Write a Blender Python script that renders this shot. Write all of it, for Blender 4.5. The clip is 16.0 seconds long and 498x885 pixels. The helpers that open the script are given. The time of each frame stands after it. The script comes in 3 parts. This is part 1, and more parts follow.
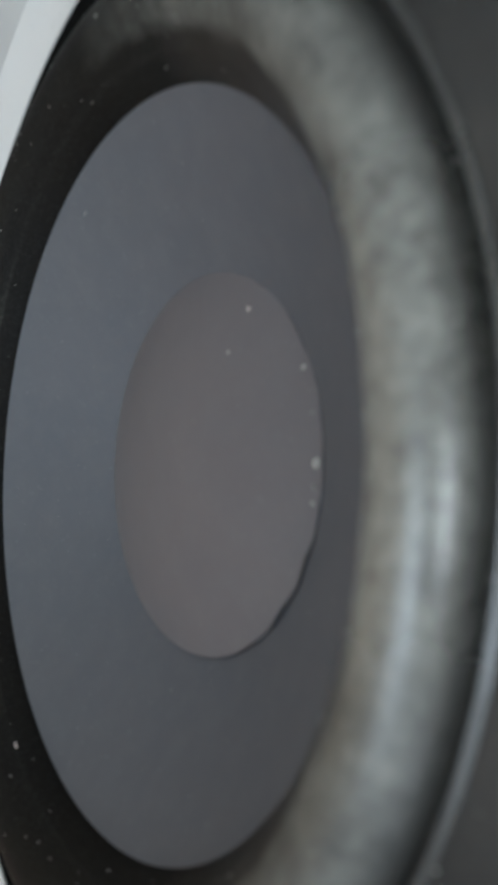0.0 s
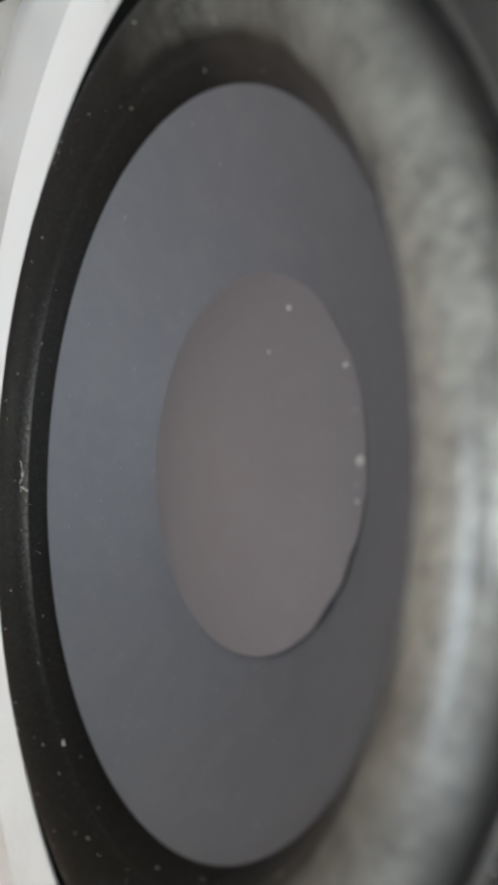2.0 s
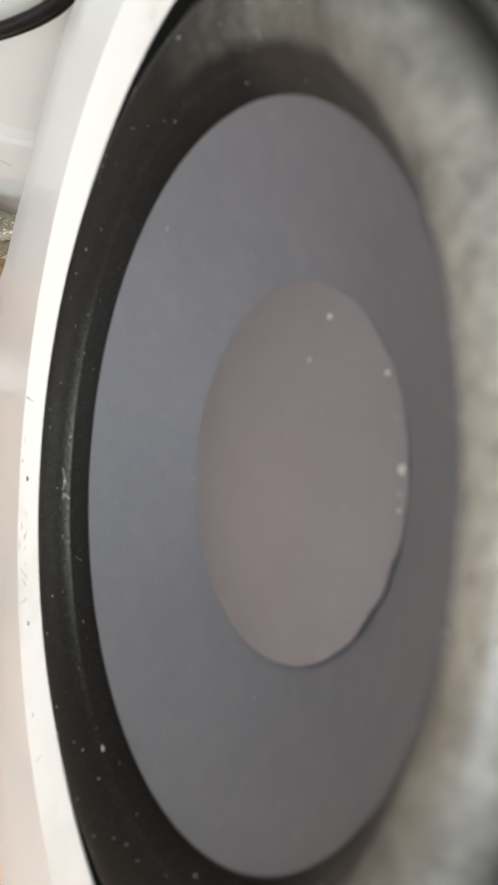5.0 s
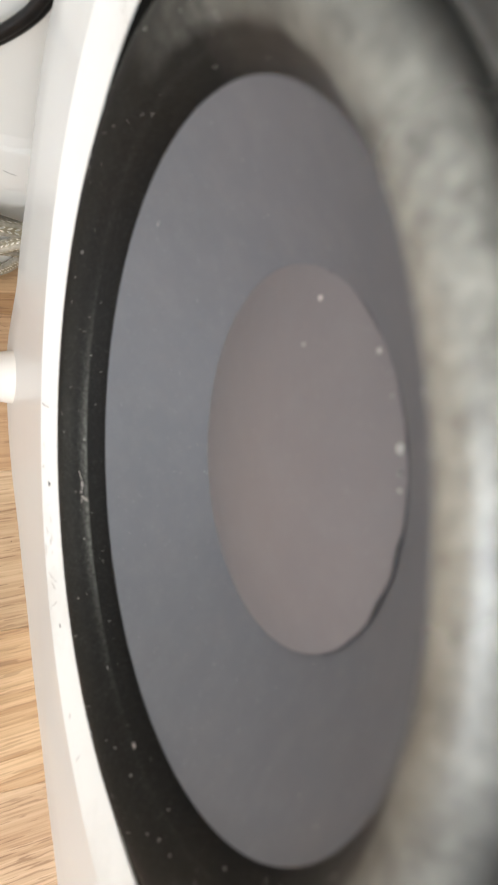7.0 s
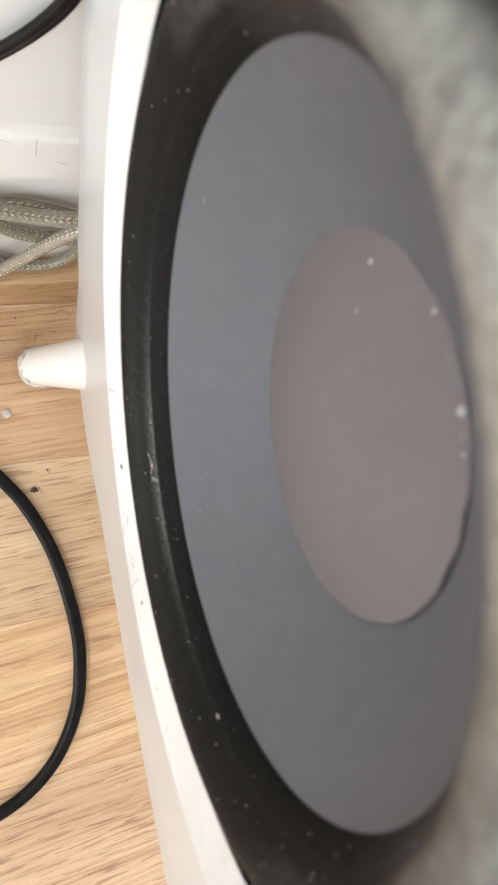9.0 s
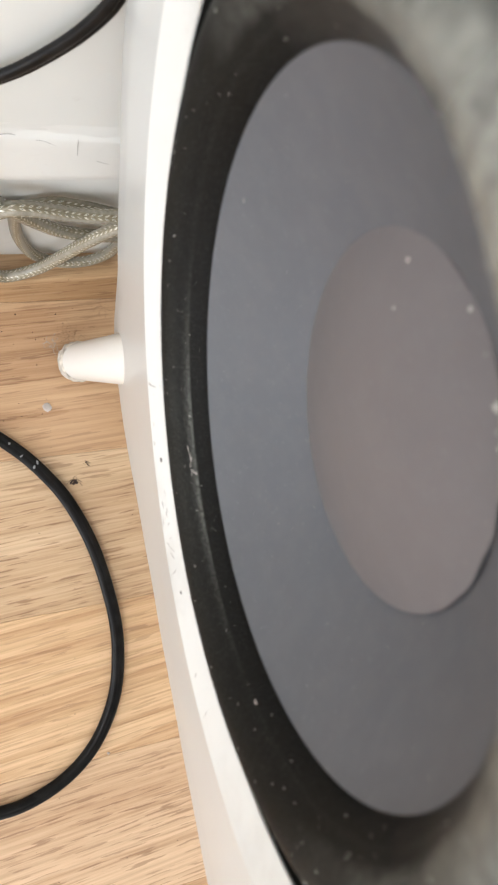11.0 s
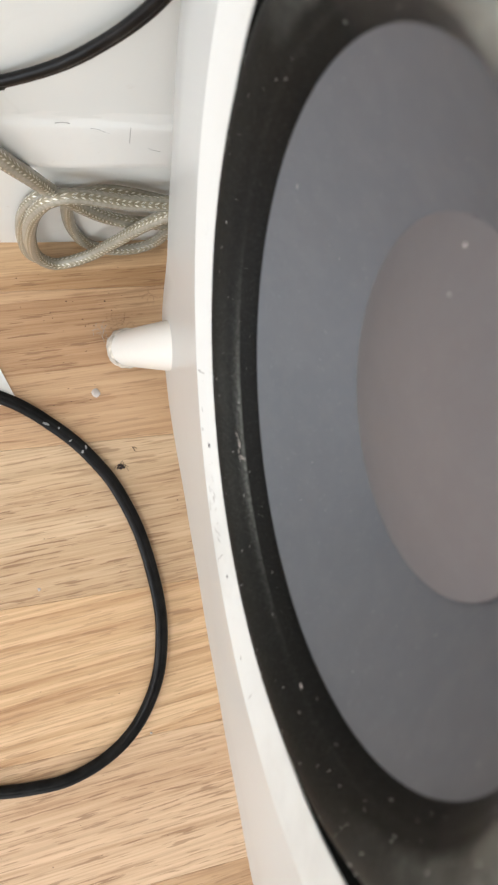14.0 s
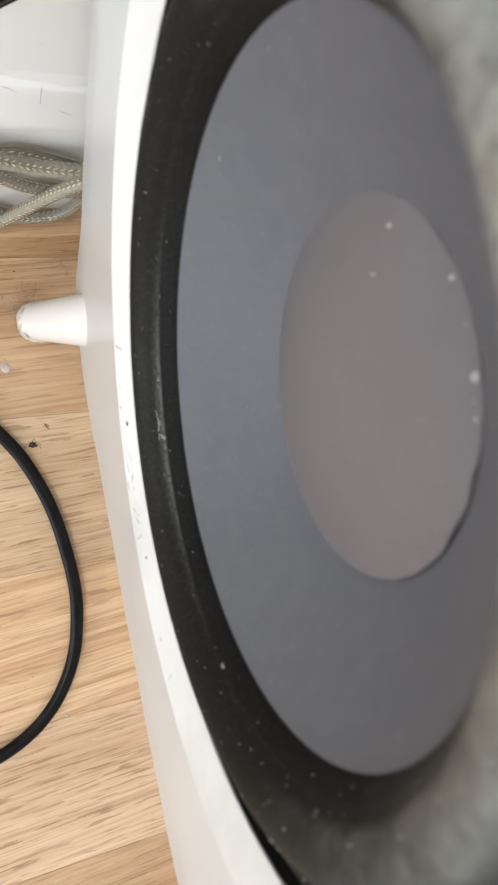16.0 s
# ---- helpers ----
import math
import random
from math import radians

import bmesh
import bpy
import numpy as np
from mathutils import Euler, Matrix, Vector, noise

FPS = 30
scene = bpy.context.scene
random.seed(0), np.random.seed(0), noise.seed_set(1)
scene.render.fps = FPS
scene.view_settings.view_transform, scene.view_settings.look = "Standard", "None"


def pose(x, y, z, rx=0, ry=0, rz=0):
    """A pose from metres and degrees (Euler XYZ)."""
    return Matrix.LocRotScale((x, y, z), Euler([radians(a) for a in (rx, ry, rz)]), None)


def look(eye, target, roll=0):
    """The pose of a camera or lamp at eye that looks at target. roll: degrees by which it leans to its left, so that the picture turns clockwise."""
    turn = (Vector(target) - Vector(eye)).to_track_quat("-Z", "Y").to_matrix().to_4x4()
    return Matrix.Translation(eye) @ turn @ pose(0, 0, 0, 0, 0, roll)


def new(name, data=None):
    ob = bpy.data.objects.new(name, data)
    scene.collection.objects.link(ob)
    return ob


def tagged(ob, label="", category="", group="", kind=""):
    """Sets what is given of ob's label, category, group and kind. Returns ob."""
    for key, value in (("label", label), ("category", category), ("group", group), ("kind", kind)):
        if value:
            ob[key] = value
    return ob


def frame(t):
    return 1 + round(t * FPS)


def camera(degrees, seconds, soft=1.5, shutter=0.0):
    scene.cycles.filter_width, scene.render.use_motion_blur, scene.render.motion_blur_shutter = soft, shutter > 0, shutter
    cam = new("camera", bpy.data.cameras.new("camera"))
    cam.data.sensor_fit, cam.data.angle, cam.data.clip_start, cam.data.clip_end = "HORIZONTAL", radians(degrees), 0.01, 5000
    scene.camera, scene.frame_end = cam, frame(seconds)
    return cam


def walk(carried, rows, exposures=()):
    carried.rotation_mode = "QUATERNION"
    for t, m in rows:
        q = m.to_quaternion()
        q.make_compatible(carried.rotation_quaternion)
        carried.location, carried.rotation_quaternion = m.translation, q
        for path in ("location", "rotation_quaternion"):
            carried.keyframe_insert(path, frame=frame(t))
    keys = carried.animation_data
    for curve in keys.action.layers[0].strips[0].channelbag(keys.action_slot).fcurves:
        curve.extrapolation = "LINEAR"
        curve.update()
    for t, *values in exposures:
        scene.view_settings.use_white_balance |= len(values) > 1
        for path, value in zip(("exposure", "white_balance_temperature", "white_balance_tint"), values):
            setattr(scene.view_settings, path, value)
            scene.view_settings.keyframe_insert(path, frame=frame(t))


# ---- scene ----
# Camera: a phone held a hand's width from the woofer, over the floor
cam = camera(40.2, 16.0, soft=2.1)
cam.data.dof.use_dof = True
cam.data.dof.focus_distance = 0.20
cam.data.dof.aperture_fstop = 60.0
PATH = [
    (0.0, -0.02774, -0.02584, 0.26461, -0.720, -38.569, 2.597),
    (0.5, -0.02783, -0.02564, 0.26474, -0.076, -37.010, 1.213),
    (1.0, -0.02793, -0.02568, 0.26449, -0.041, -36.772, 1.237),
    (1.5, -0.02836, -0.02596, 0.26391, -0.644, -36.328, 2.265),
    (2.0, -0.02833, -0.02621, 0.26425, 0.064, -35.642, 1.673),
    (2.5, -0.02853, -0.02602, 0.26446, 0.306, -34.592, 1.352),
    (3.0, -0.02885, -0.02614, 0.26455, 0.697, -34.195, 1.716),
    (3.5, -0.02911, -0.02640, 0.26450, 0.540, -33.790, 2.703),
    (4.0, -0.02899, -0.02671, 0.26418, 0.716, -33.133, 2.928),
    (6.5, -0.02662, -0.02597, 0.26413, 1.272, -31.239, -1.375),
    (7.0, -0.02510, -0.02637, 0.26543, 2.374, -29.209, -2.890),
    (7.5, -0.02461, -0.02624, 0.26600, 2.640, -27.908, -3.987),
    (8.0, -0.02403, -0.02644, 0.26604, 2.766, -26.863, -4.867),
    (8.5, -0.02359, -0.02625, 0.26577, 2.182, -24.477, -7.116),
    (11.0, -0.02495, -0.02585, 0.26771, 1.001, -19.997, -6.752),
    (11.5, -0.02534, -0.02618, 0.26801, 0.885, -18.206, -6.606),
    (12.0, -0.02554, -0.02600, 0.26827, 0.561, -17.294, -6.389),
    (12.5, -0.02555, -0.02625, 0.26839, 0.508, -16.479, -6.458),
    (13.0, -0.02562, -0.02623, 0.26841, 0.284, -16.159, -6.288),
    (13.5, -0.02596, -0.02607, 0.26822, 0.035, -16.194, -6.356),
    (14.0, -0.02599, -0.02610, 0.26796, -0.253, -16.418, -5.794),
    (14.5, -0.02618, -0.02576, 0.26740, -0.565, -18.192, -6.264),
    (15.0, -0.02596, -0.02586, 0.26676, -1.480, -21.845, -5.609),
    (15.5, -0.02606, -0.02582, 0.26626, -2.022, -23.608, -5.662),
    (16.0, -0.02614, -0.02582, 0.26645, -2.255, -23.452, -5.596),
]
walk(cam, [(t, pose(x, y, z, rx, ry, rz)) for t, x, y, z, rx, ry, rz in PATH],
     [(0.0, -1.12, 5600, 4), (1.0, -1.07, 5700, 5), (2.0, -0.79, 5950, 8), (3.0, -0.51, 6150, 10), (4.2, -0.39, 6200, 10), (6.5, -0.23, 6300, 10), (8.5, -0.21, 6300, 10), (11.0, -0.28, 6250, 10), (13.0, -0.41, 6200, 9), (14.5, -0.35, 6200, 9), (16.0, -0.32, 6050, 9)])

# ---------------------------------------------------------------- light
world = bpy.data.worlds.new("world")
scene.world = world
world.use_nodes = True
wt = world.node_tree
sky = wt.nodes.new("ShaderNodeTexSky")
sky.sky_type = "NISHITA"
sky.sun_disc = False
sky.sun_elevation = radians(35)
sky.sun_rotation = radians(200)
wt.links.new(sky.outputs[0], wt.nodes["Background"].inputs[0])
wt.nodes["Background"].inputs[1].default_value = 0.1


def area(name, m, sx, sy, watts, colour):
    la = bpy.data.lights.new(name, "AREA")
    la.shape, la.size, la.size_y, la.energy, la.color = "RECTANGLE", sx, sy, watts, colour
    ob = new(name, la)
    ob.matrix_world = m
    return ob


X0, X1, Y0, YW, YP, H = -1.9, 1.3, -2.1, 0.0484, 0.0436, 2.45
# fill light in two added, unseen window openings, and the ceiling lamp
# low opening brightens the cone, the south one the wall
area("window_daylight", look((X0 + 0.02, -0.95, 0.54), (0.0, -0.95, 0.50)), 1.8, 0.95, 40, (0.95, 0.975, 1.0))
area("window_daylight", look((-0.7, Y0 + 0.02, 1.30), (-0.1, -0.03, 0.10)), 1.5, 1.3, 24, (0.95, 0.975, 1.0))
area("ceiling_lamp_light", look((-1.60, -0.28, 2.36), (-1.2, -0.25, 0)), 0.46, 0.46, 26, (1.0, 0.985, 0.96))


# ---------------------------------------------------------------- materials
class Mat:
    """A small wrapper for node materials."""

    def __init__(self, name):
        self.m = bpy.data.materials.new(name)
        self.m.use_nodes = True
        self.t = self.m.node_tree
        self.b = self.t.nodes["Principled BSDF"]

    def node(self, kind, **ins):
        nd = self.t.nodes.new(kind)
        for k, v in ins.items():
            self.put(nd.inputs[k.replace("_", " ")], v)
        return nd

    def put(self, socket, v):
        if isinstance(v, bpy.types.NodeSocket):
            self.t.links.new(v, socket)
        else:
            socket.default_value = v

    def set(self, **ins):
        for k, v in ins.items():
            self.put(self.b.inputs[k.replace("_", " ")], v)

    def coords(self, kind="Object", scale=(1, 1, 1), offset=None):
        tc = self.t.nodes.new("ShaderNodeTexCoord")
        mp = self.t.nodes.new("ShaderNodeMapping")
        mp.inputs["Scale"].default_value = scale
        self.t.links.new(tc.outputs[kind], mp.inputs["Vector"])
        if offset is not None:
            self.t.links.new(offset, mp.inputs["Location"])
        return mp.outputs[0]

    def noise(self, vec, scale, detail=4.0, rough=0.55, distort=0.0):
        nd = self.node("ShaderNodeTexNoise", Vector=vec, Scale=scale, Detail=detail, Roughness=rough, Distortion=distort)
        return nd.outputs[0]

    def ramp(self, fac, *stops):
        nd = self.t.nodes.new("ShaderNodeValToRGB")
        self.put(nd.inputs[0], fac)
        el = nd.color_ramp.elements
        while len(el) < len(stops):
            el.new(0.5)
        for e, (p, c) in zip(el, stops):
            e.position = p
            e.color = (c, c, c, 1) if isinstance(c, (int, float)) else (*c, 1)
        return nd.outputs[0]

    def mix(self, fac, a, b, kind="MIX"):
        nd = self.t.nodes.new("ShaderNodeMixRGB")
        nd.blend_type = kind
        for s, v in zip(nd.inputs, (fac, a, b)):
            if isinstance(v, tuple) and len(v) == 3:
                v = (*v, 1)
            self.put(s, v)
        return nd.outputs[0]

    def math(self, op, a, b=0.0):
        nd = self.t.nodes.new("ShaderNodeMath")
        nd.operation = op
        self.put(nd.inputs[0], a)
        self.put(nd.inputs[1], b)
        return nd.outputs[0]

    def bump(self, height, strength, dist):
        nd = self.node("ShaderNodeBump", Height=height, Strength=strength, Distance=dist)
        self.put(self.b.inputs["Normal"], nd.outputs[0])


def oak(name, tint, bands, dashes, rings=7.0):
    k = Mat(name)
    info = k.t.nodes.new("ShaderNodeObjectInfo")
    rnd = info.outputs["Random"]
    off = k.node("ShaderNodeCombineXYZ", X=k.math("MULTIPLY", rnd, 7.0), Y=k.math("MULTIPLY", rnd, 3.1), Z=k.math("MULTIPLY", rnd, 5.0)).outputs[0]
    geo = k.t.nodes.new("ShaderNodeNewGeometry")

    sep = k.node("ShaderNodeSeparateXYZ", Vector=geo.outputs["Position"])
    lean = k.math("MULTIPLY", sep.outputs["X"], k.math("MULTIPLY", k.math("SUBTRACT", k.math("FRACT", k.math("MULTIPLY", rnd, 17.0)), 0.80), 0.13))
    run = k.node("ShaderNodeCombineXYZ", X=sep.outputs["X"], Y=k.math("ADD", sep.outputs["Y"], lean), Z=sep.outputs["Z"]).outputs[0]

    def at(sx, sy):
        mp = k.t.nodes.new("ShaderNodeMapping")
        mp.inputs["Scale"].default_value = (sx, sy, sy)
        k.t.links.new(run, mp.inputs["Vector"])
        k.t.links.new(off, mp.inputs["Location"])
        return mp.outputs[0]
    field = k.noise(at(1.0, 20), 1.0, 2.0, 0.5, 0.2)
    saw = k.math("FRACT", k.math("MULTIPLY", field, rings))
    wob = k.noise(at(18, 330), 1.0, 3.0, 0.6)
    saw = k.math("ADD", saw, k.math("MULTIPLY", k.math("SUBTRACT", wob, 0.5), 0.4))
    fine = k.noise(at(14, 900), 1.0, 4.0, 0.7, 0.1)
    pores = k.noise(at(62, 1000), 1.0, 2.0, 0.5)
    tone = k.noise(at(2.0, 14), 1.0, 2.0)
    early = k.ramp(saw, (0.0, 0.95), (0.07, 1.0), (0.28, 0.55), (0.55, 0.12), (0.93, 0.0), (1.0, 0.8))
    late = k.mix(k.ramp(tone, (0.35, 0.0), (0.7, 1.0)), (0.56, 0.395, 0.238), (0.72, 0.555, 0.385))
    col = k.mix(k.math("MULTIPLY", early, bands), late, (0.37, 0.212, 0.108))
    col = k.mix(0.38, col, k.ramp(fine, (0.36, (0.30, 0.175, 0.085)), (0.50, (0.54, 0.375, 0.22)), (0.62, (0.70, 0.53, 0.35))))
    dash = k.math("MULTIPLY", k.ramp(pores, (0.37, 1.0), (0.39 + 0.04 * dashes, 0.0)), k.math("ADD", dashes, k.math("MULTIPLY", early, 0.3)))
    col = k.mix(dash, col, (0.28, 0.165, 0.092))
    flecks = k.noise(at(36, 820), 1.0, 1.0, 0.5)
    col = k.mix(k.math("MULTIPLY", k.ramp(flecks, (0.33, 1.0), (0.375, 0.0)), k.math("MULTIPLY", dashes, 0.8)), col, (0.35, 0.21, 0.115))
    shade = k.ramp(rnd, (0.0, (0.95, 0.94, 0.93)), (1.0, (1.04, 1.04, 1.04)))
    col = k.mix(1.0, k.mix(1.0, col, shade, "MULTIPLY"), tint, "MULTIPLY")
    k.set(Base_Color=col, Roughness=k.ramp(fine, (0.3, 0.34), (0.7, 0.48)), Coat_Weight=0.12, Coat_Roughness=0.25)
    k.bump(k.mix(0.5, fine, pores), 0.24, 0.0006)
    return k.m


def paint(name, colour, rough=0.38, dirt=(0.45, 0.40, 0.34), amount=0.35, coat=0.0, scale=60):
    """Old white paint with faint grime and hairline scratches."""
    k = Mat(name)
    v = k.coords("Object")
    big = k.noise(v, scale * 0.4, 5.0, 0.6)
    small = k.noise(v, scale * 6, 3.0, 0.6)
    vo = k.node("ShaderNodeTexVoronoi", Vector=k.mix(0.02, v, k.node("ShaderNodeTexNoise", Vector=v, Scale=scale * 1.5).outputs[1]), Scale=scale * 0.45)
    vo.feature = "DISTANCE_TO_EDGE"
    hair = k.ramp(vo.outputs["Distance"], (0.0, 1.0), (0.008, 0.0))
    patch = k.ramp(k.noise(v, scale * 0.7, 2.0), (0.56, 0.0), (0.66, 1.0))
    fac = k.math("MULTIPLY", k.ramp(big, (0.52, 0.0), (0.80, 1.0)), amount)
    fac = k.math("ADD", fac, k.math("MULTIPLY", k.math("MULTIPLY", hair, patch), amount * 0.8))
    specks = k.math("MULTIPLY", k.ramp(small, (0.70, 0.0), (0.76, 1.0)), amount)
    fac = k.math("ADD", fac, specks)
    k.set(Base_Color=k.mix(fac, colour, dirt), Roughness=rough, Coat_Weight=coat, Coat_Roughness=0.1)
    k.bump(k.mix(0.5, big, small), 0.12, 0.0006)
    return k.m


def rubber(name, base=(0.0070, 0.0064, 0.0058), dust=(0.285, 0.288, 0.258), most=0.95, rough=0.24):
    """Black rubber; grey dust and painted light share the upper arc and a broken line along the roll."""
    k = Mat(name)
    v = k.coords("Object")
    sep = k.node("ShaderNodeSeparateXYZ", Vector=v)
    x, y = sep.outputs["X"], sep.outputs["Y"]
    rad = k.math("SQRT", k.math("ADD", k.math("MULTIPLY", x, x), k.math("MULTIPLY", y, y)))
    blotch = k.mix(0.45, k.noise(v, 130, 4.0, 0.65), k.noise(v, 420, 4.0, 0.7))
    grain = k.noise(v, 1500, 3.0, 0.7)
    fluff = k.noise(v, 3200, 2.0, 0.6)
    patch = k.noise(v, 60, 3.0, 0.6)
    ragged = k.math("ADD", rad, k.math("MULTIPLY", k.math("SUBTRACT", blotch, 0.5), 0.0016))
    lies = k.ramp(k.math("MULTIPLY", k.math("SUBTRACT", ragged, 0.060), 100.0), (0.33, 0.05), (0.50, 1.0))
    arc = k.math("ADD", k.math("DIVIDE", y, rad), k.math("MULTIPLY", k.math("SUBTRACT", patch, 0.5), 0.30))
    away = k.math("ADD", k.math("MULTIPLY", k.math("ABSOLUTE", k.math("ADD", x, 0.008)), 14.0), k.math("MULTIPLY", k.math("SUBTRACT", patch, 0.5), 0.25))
    # dust paled towards the arc's middle, with the roll's light fall-off in its colour
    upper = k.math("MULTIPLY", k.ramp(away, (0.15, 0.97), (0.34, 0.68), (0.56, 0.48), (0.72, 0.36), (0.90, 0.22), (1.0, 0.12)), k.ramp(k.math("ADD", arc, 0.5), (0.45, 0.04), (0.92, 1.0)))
    lit_dust = k.math("MULTIPLY", k.math("MULTIPLY", upper, lies), k.math("MULTIPLY", k.ramp(blotch, (0.38, 0.38), (0.60, 1.0)), most))
    # cut sooner round the arc, painting the outer slope's shade
    lit_dust = k.math("MULTIPLY", lit_dust, k.ramp(k.math("ADD", k.math("MULTIPLY", k.math("SUBTRACT", rad, 0.070), 100.0), k.math("MULTIPLY", k.math("SUBTRACT", 1.0, arc), 0.35)), (0.32, 1.0), (0.50, 0.15)))
    off = k.math("SUBTRACT", rad, 0.0616)
    # dusty ridge and its soft highlight painted as one line, fading at both ends
    ends = k.ramp(k.math("MULTIPLY", k.math("ABSOLUTE", k.math("SUBTRACT", x, 0.004)), 20.0), (0.25, 1.0), (0.60, 0.35), (0.95, 0.05))
    line = k.math("MULTIPLY", k.ramp(k.math("MULTIPLY", off, 500.0), (0.0, 0.0), (0.14, 1.0), (0.34, 0.62), (0.65, 0.22), (1.0, 0.06)), k.math("MULTIPLY", k.ramp(grain, (0.36, 0.10), (0.64, 0.48)), ends))
    spot = k.math("MULTIPLY", k.math("MULTIPLY", k.ramp(fluff, (0.52, 0.0), (0.70, 1.0)), k.ramp(grain, (0.40, 0.1), (0.62, 1.0))), 0.12)
    fac = k.math("MINIMUM", k.math("ADD", lit_dust, k.math("ADD", line, spot)), 1.0)
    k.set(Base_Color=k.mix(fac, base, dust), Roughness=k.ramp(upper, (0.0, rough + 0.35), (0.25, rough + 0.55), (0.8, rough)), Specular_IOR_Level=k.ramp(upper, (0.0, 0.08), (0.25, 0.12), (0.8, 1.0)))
    k.bump(k.mix(0.5, grain, fluff), 0.14, 0.0004)
    return k.m


def cone_skin(name, colour, rough, tint):
    k = Mat(name)
    v = k.coords("Object")
    big = k.noise(v, 28, 3.0)
    fine = k.noise(v, 900, 3.0, 0.6)
    col = k.mix(k.ramp(big, (0.35, 0.0), (0.7, 0.9)), colour, tint)
    col = k.mix(k.math("MULTIPLY", k.ramp(k.noise(v, 190, 4.0, 0.65), (0.42, 0.0), (0.75, 1.0)), 0.16), col, (0.17, 0.165, 0.165))
    col = k.mix(k.math("MULTIPLY", k.ramp(fine, (0.62, 0.0), (0.78, 1.0)), 0.10), col, (0.45, 0.44, 0.42))
    k.set(Base_Color=col, Roughness=rough, Specular_IOR_Level=0.40)
    k.bump(fine, 0.10, 0.0003)
    return k.m


def plain(name, colour, rough=0.5, metal=0.0, wear=0.12, scale=300, **more):
    k = Mat(name)
    v = k.coords("Object")
    n1 = k.noise(v, scale, 4.0, 0.6)
    n2 = k.noise(v, scale * 0.1, 3.0)
    dark = tuple(c * (1 - 2 * wear) for c in colour)
    light = tuple(min(1, c * (1 + wear) + 0.01) for c in colour)
    col = k.mix(k.ramp(n1, (0.3, 0.0), (0.7, 1.0)), dark, light)
    col = k.mix(k.ramp(n2, (0.35, 0.25), (0.7, 0.0)), col, dark)
    k.set(Base_Color=col, Roughness=rough, Metallic=metal, **more)
    k.bump(n1, 0.1, 0.0004)
    return k.m


def braid_skin():
    """Silver braid under a clear taupe sheath; UV: metres along, turns round."""
    k = Mat("braided_sheath")
    tc = k.t.nodes.new("ShaderNodeTexCoord")
    sep = k.node("ShaderNodeSeparateXYZ", Vector=tc.outputs["UV"])
    u, w = sep.outputs["X"], sep.outputs["Y"]

    turn = k.math("FRACT", k.math("ADD", k.math("MULTIPLY", w, 4.0), k.math("MULTIPLY", u, 9.0)))
    sector = k.math("ABSOLUTE", k.math("SUBTRACT", turn, 0.5))
    step = k.math("FRACT", k.math("ADD", k.math("MULTIPLY", u, 470.0), k.math("MULTIPLY", sector, 2.2)))
    one = k.ramp(k.math("ABSOLUTE", k.math("SUBTRACT", step, 0.5)), (0.14, 1.0), (0.26, 0.0))
    show = k.ramp(sector, (0.05, 0.0), (0.09, 1.0), (0.20, 1.0), (0.27, 0.0))
    n1 = k.noise(k.coords("Object"), 900, 3.0)
    glint = k.noise(k.coords("Object"), 520, 2.0)
    fac = k.math("MULTIPLY", k.math("MULTIPLY", one, show), k.ramp(glint, (0.36, 0.15), (0.56, 1.0)))
    gap = k.ramp(sector, (0.24, 0.0), (0.36, 1.0))
    sheath = k.mix(k.ramp(n1, (0.3, 0.0), (0.7, 1.0)), k.mix(gap, (0.17, 0.14, 0.085), (0.22, 0.20, 0.155)), k.mix(gap, (0.30, 0.26, 0.175), (0.36, 0.33, 0.27)))
    col = k.mix(fac, sheath, (0.98, 0.96, 0.86))
    k.set(Base_Color=col, Metallic=k.math("MULTIPLY", fac, 0.7), Roughness=k.mix(fac, (0.5, 0.5, 0.5), (0.25, 0.25, 0.25)),
          Coat_Weight=0.6, Coat_Roughness=0.12)
    k.bump(fac, 0.4, 0.0006)
    return k.m


OAKS = [oak("honey_oak", (0.95, 0.85, 0.73), 0.80, 0.36), oak("red_brown_oak", (0.86, 0.75, 0.66), 0.65, 0.44),
        oak("pale_tan_oak", (1.02, 1.00, 0.98), 0.45, 0.60), oak("banded_yellow_oak", (1.17, 1.11, 1.04), 1.0, 0.36, 13.0),
        oak("pinkish_oak", (1.08, 1.03, 1.03), 0.55, 0.62)]
WALL = paint("wall_paint", (0.735, 0.74, 0.71), 0.55, amount=0.12, scale=25)
TRIM = paint("trim_paint", (0.76, 0.76, 0.73), 0.40, amount=0.22, scale=40)
CEIL = paint("ceiling_paint", (0.80, 0.79, 0.77), 0.7, amount=0.05, scale=5)
# cabinet's white greyed below the bezel's: its weaker light is in the colour
SHADED_LACQUER = paint("shaded_white_lacquer", (0.515, 0.520, 0.508), 0.42, amount=0.18, coat=0.3, scale=50)
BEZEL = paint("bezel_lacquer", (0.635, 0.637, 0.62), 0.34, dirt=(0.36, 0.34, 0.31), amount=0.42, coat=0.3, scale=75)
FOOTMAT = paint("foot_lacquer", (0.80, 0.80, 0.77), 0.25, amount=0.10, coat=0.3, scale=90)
FOOTTIP = plain("worn_foot_tip", (0.62, 0.57, 0.49), 0.7, wear=0.3, scale=350)
RUBBER = rubber("dusty_sheen_rubber")
GASKET = rubber("dusty_gasket", (0.008, 0.008, 0.0075), (0.22, 0.22, 0.20), most=0.22, rough=0.45)
CONE = cone_skin("coated_paper_cone", (0.090, 0.094, 0.105), 0.62, (0.098, 0.100, 0.110))
CAPMAT = cone_skin("dust_cap_skin", (0.124, 0.113, 0.116), 0.55, (0.135, 0.122, 0.124))
BLACKPVC = plain("black_cable_plastic", (0.0030, 0.0024, 0.0022), 0.30, wear=0.2, scale=200, Specular_IOR_Level=0.14)
BRAID = braid_skin()
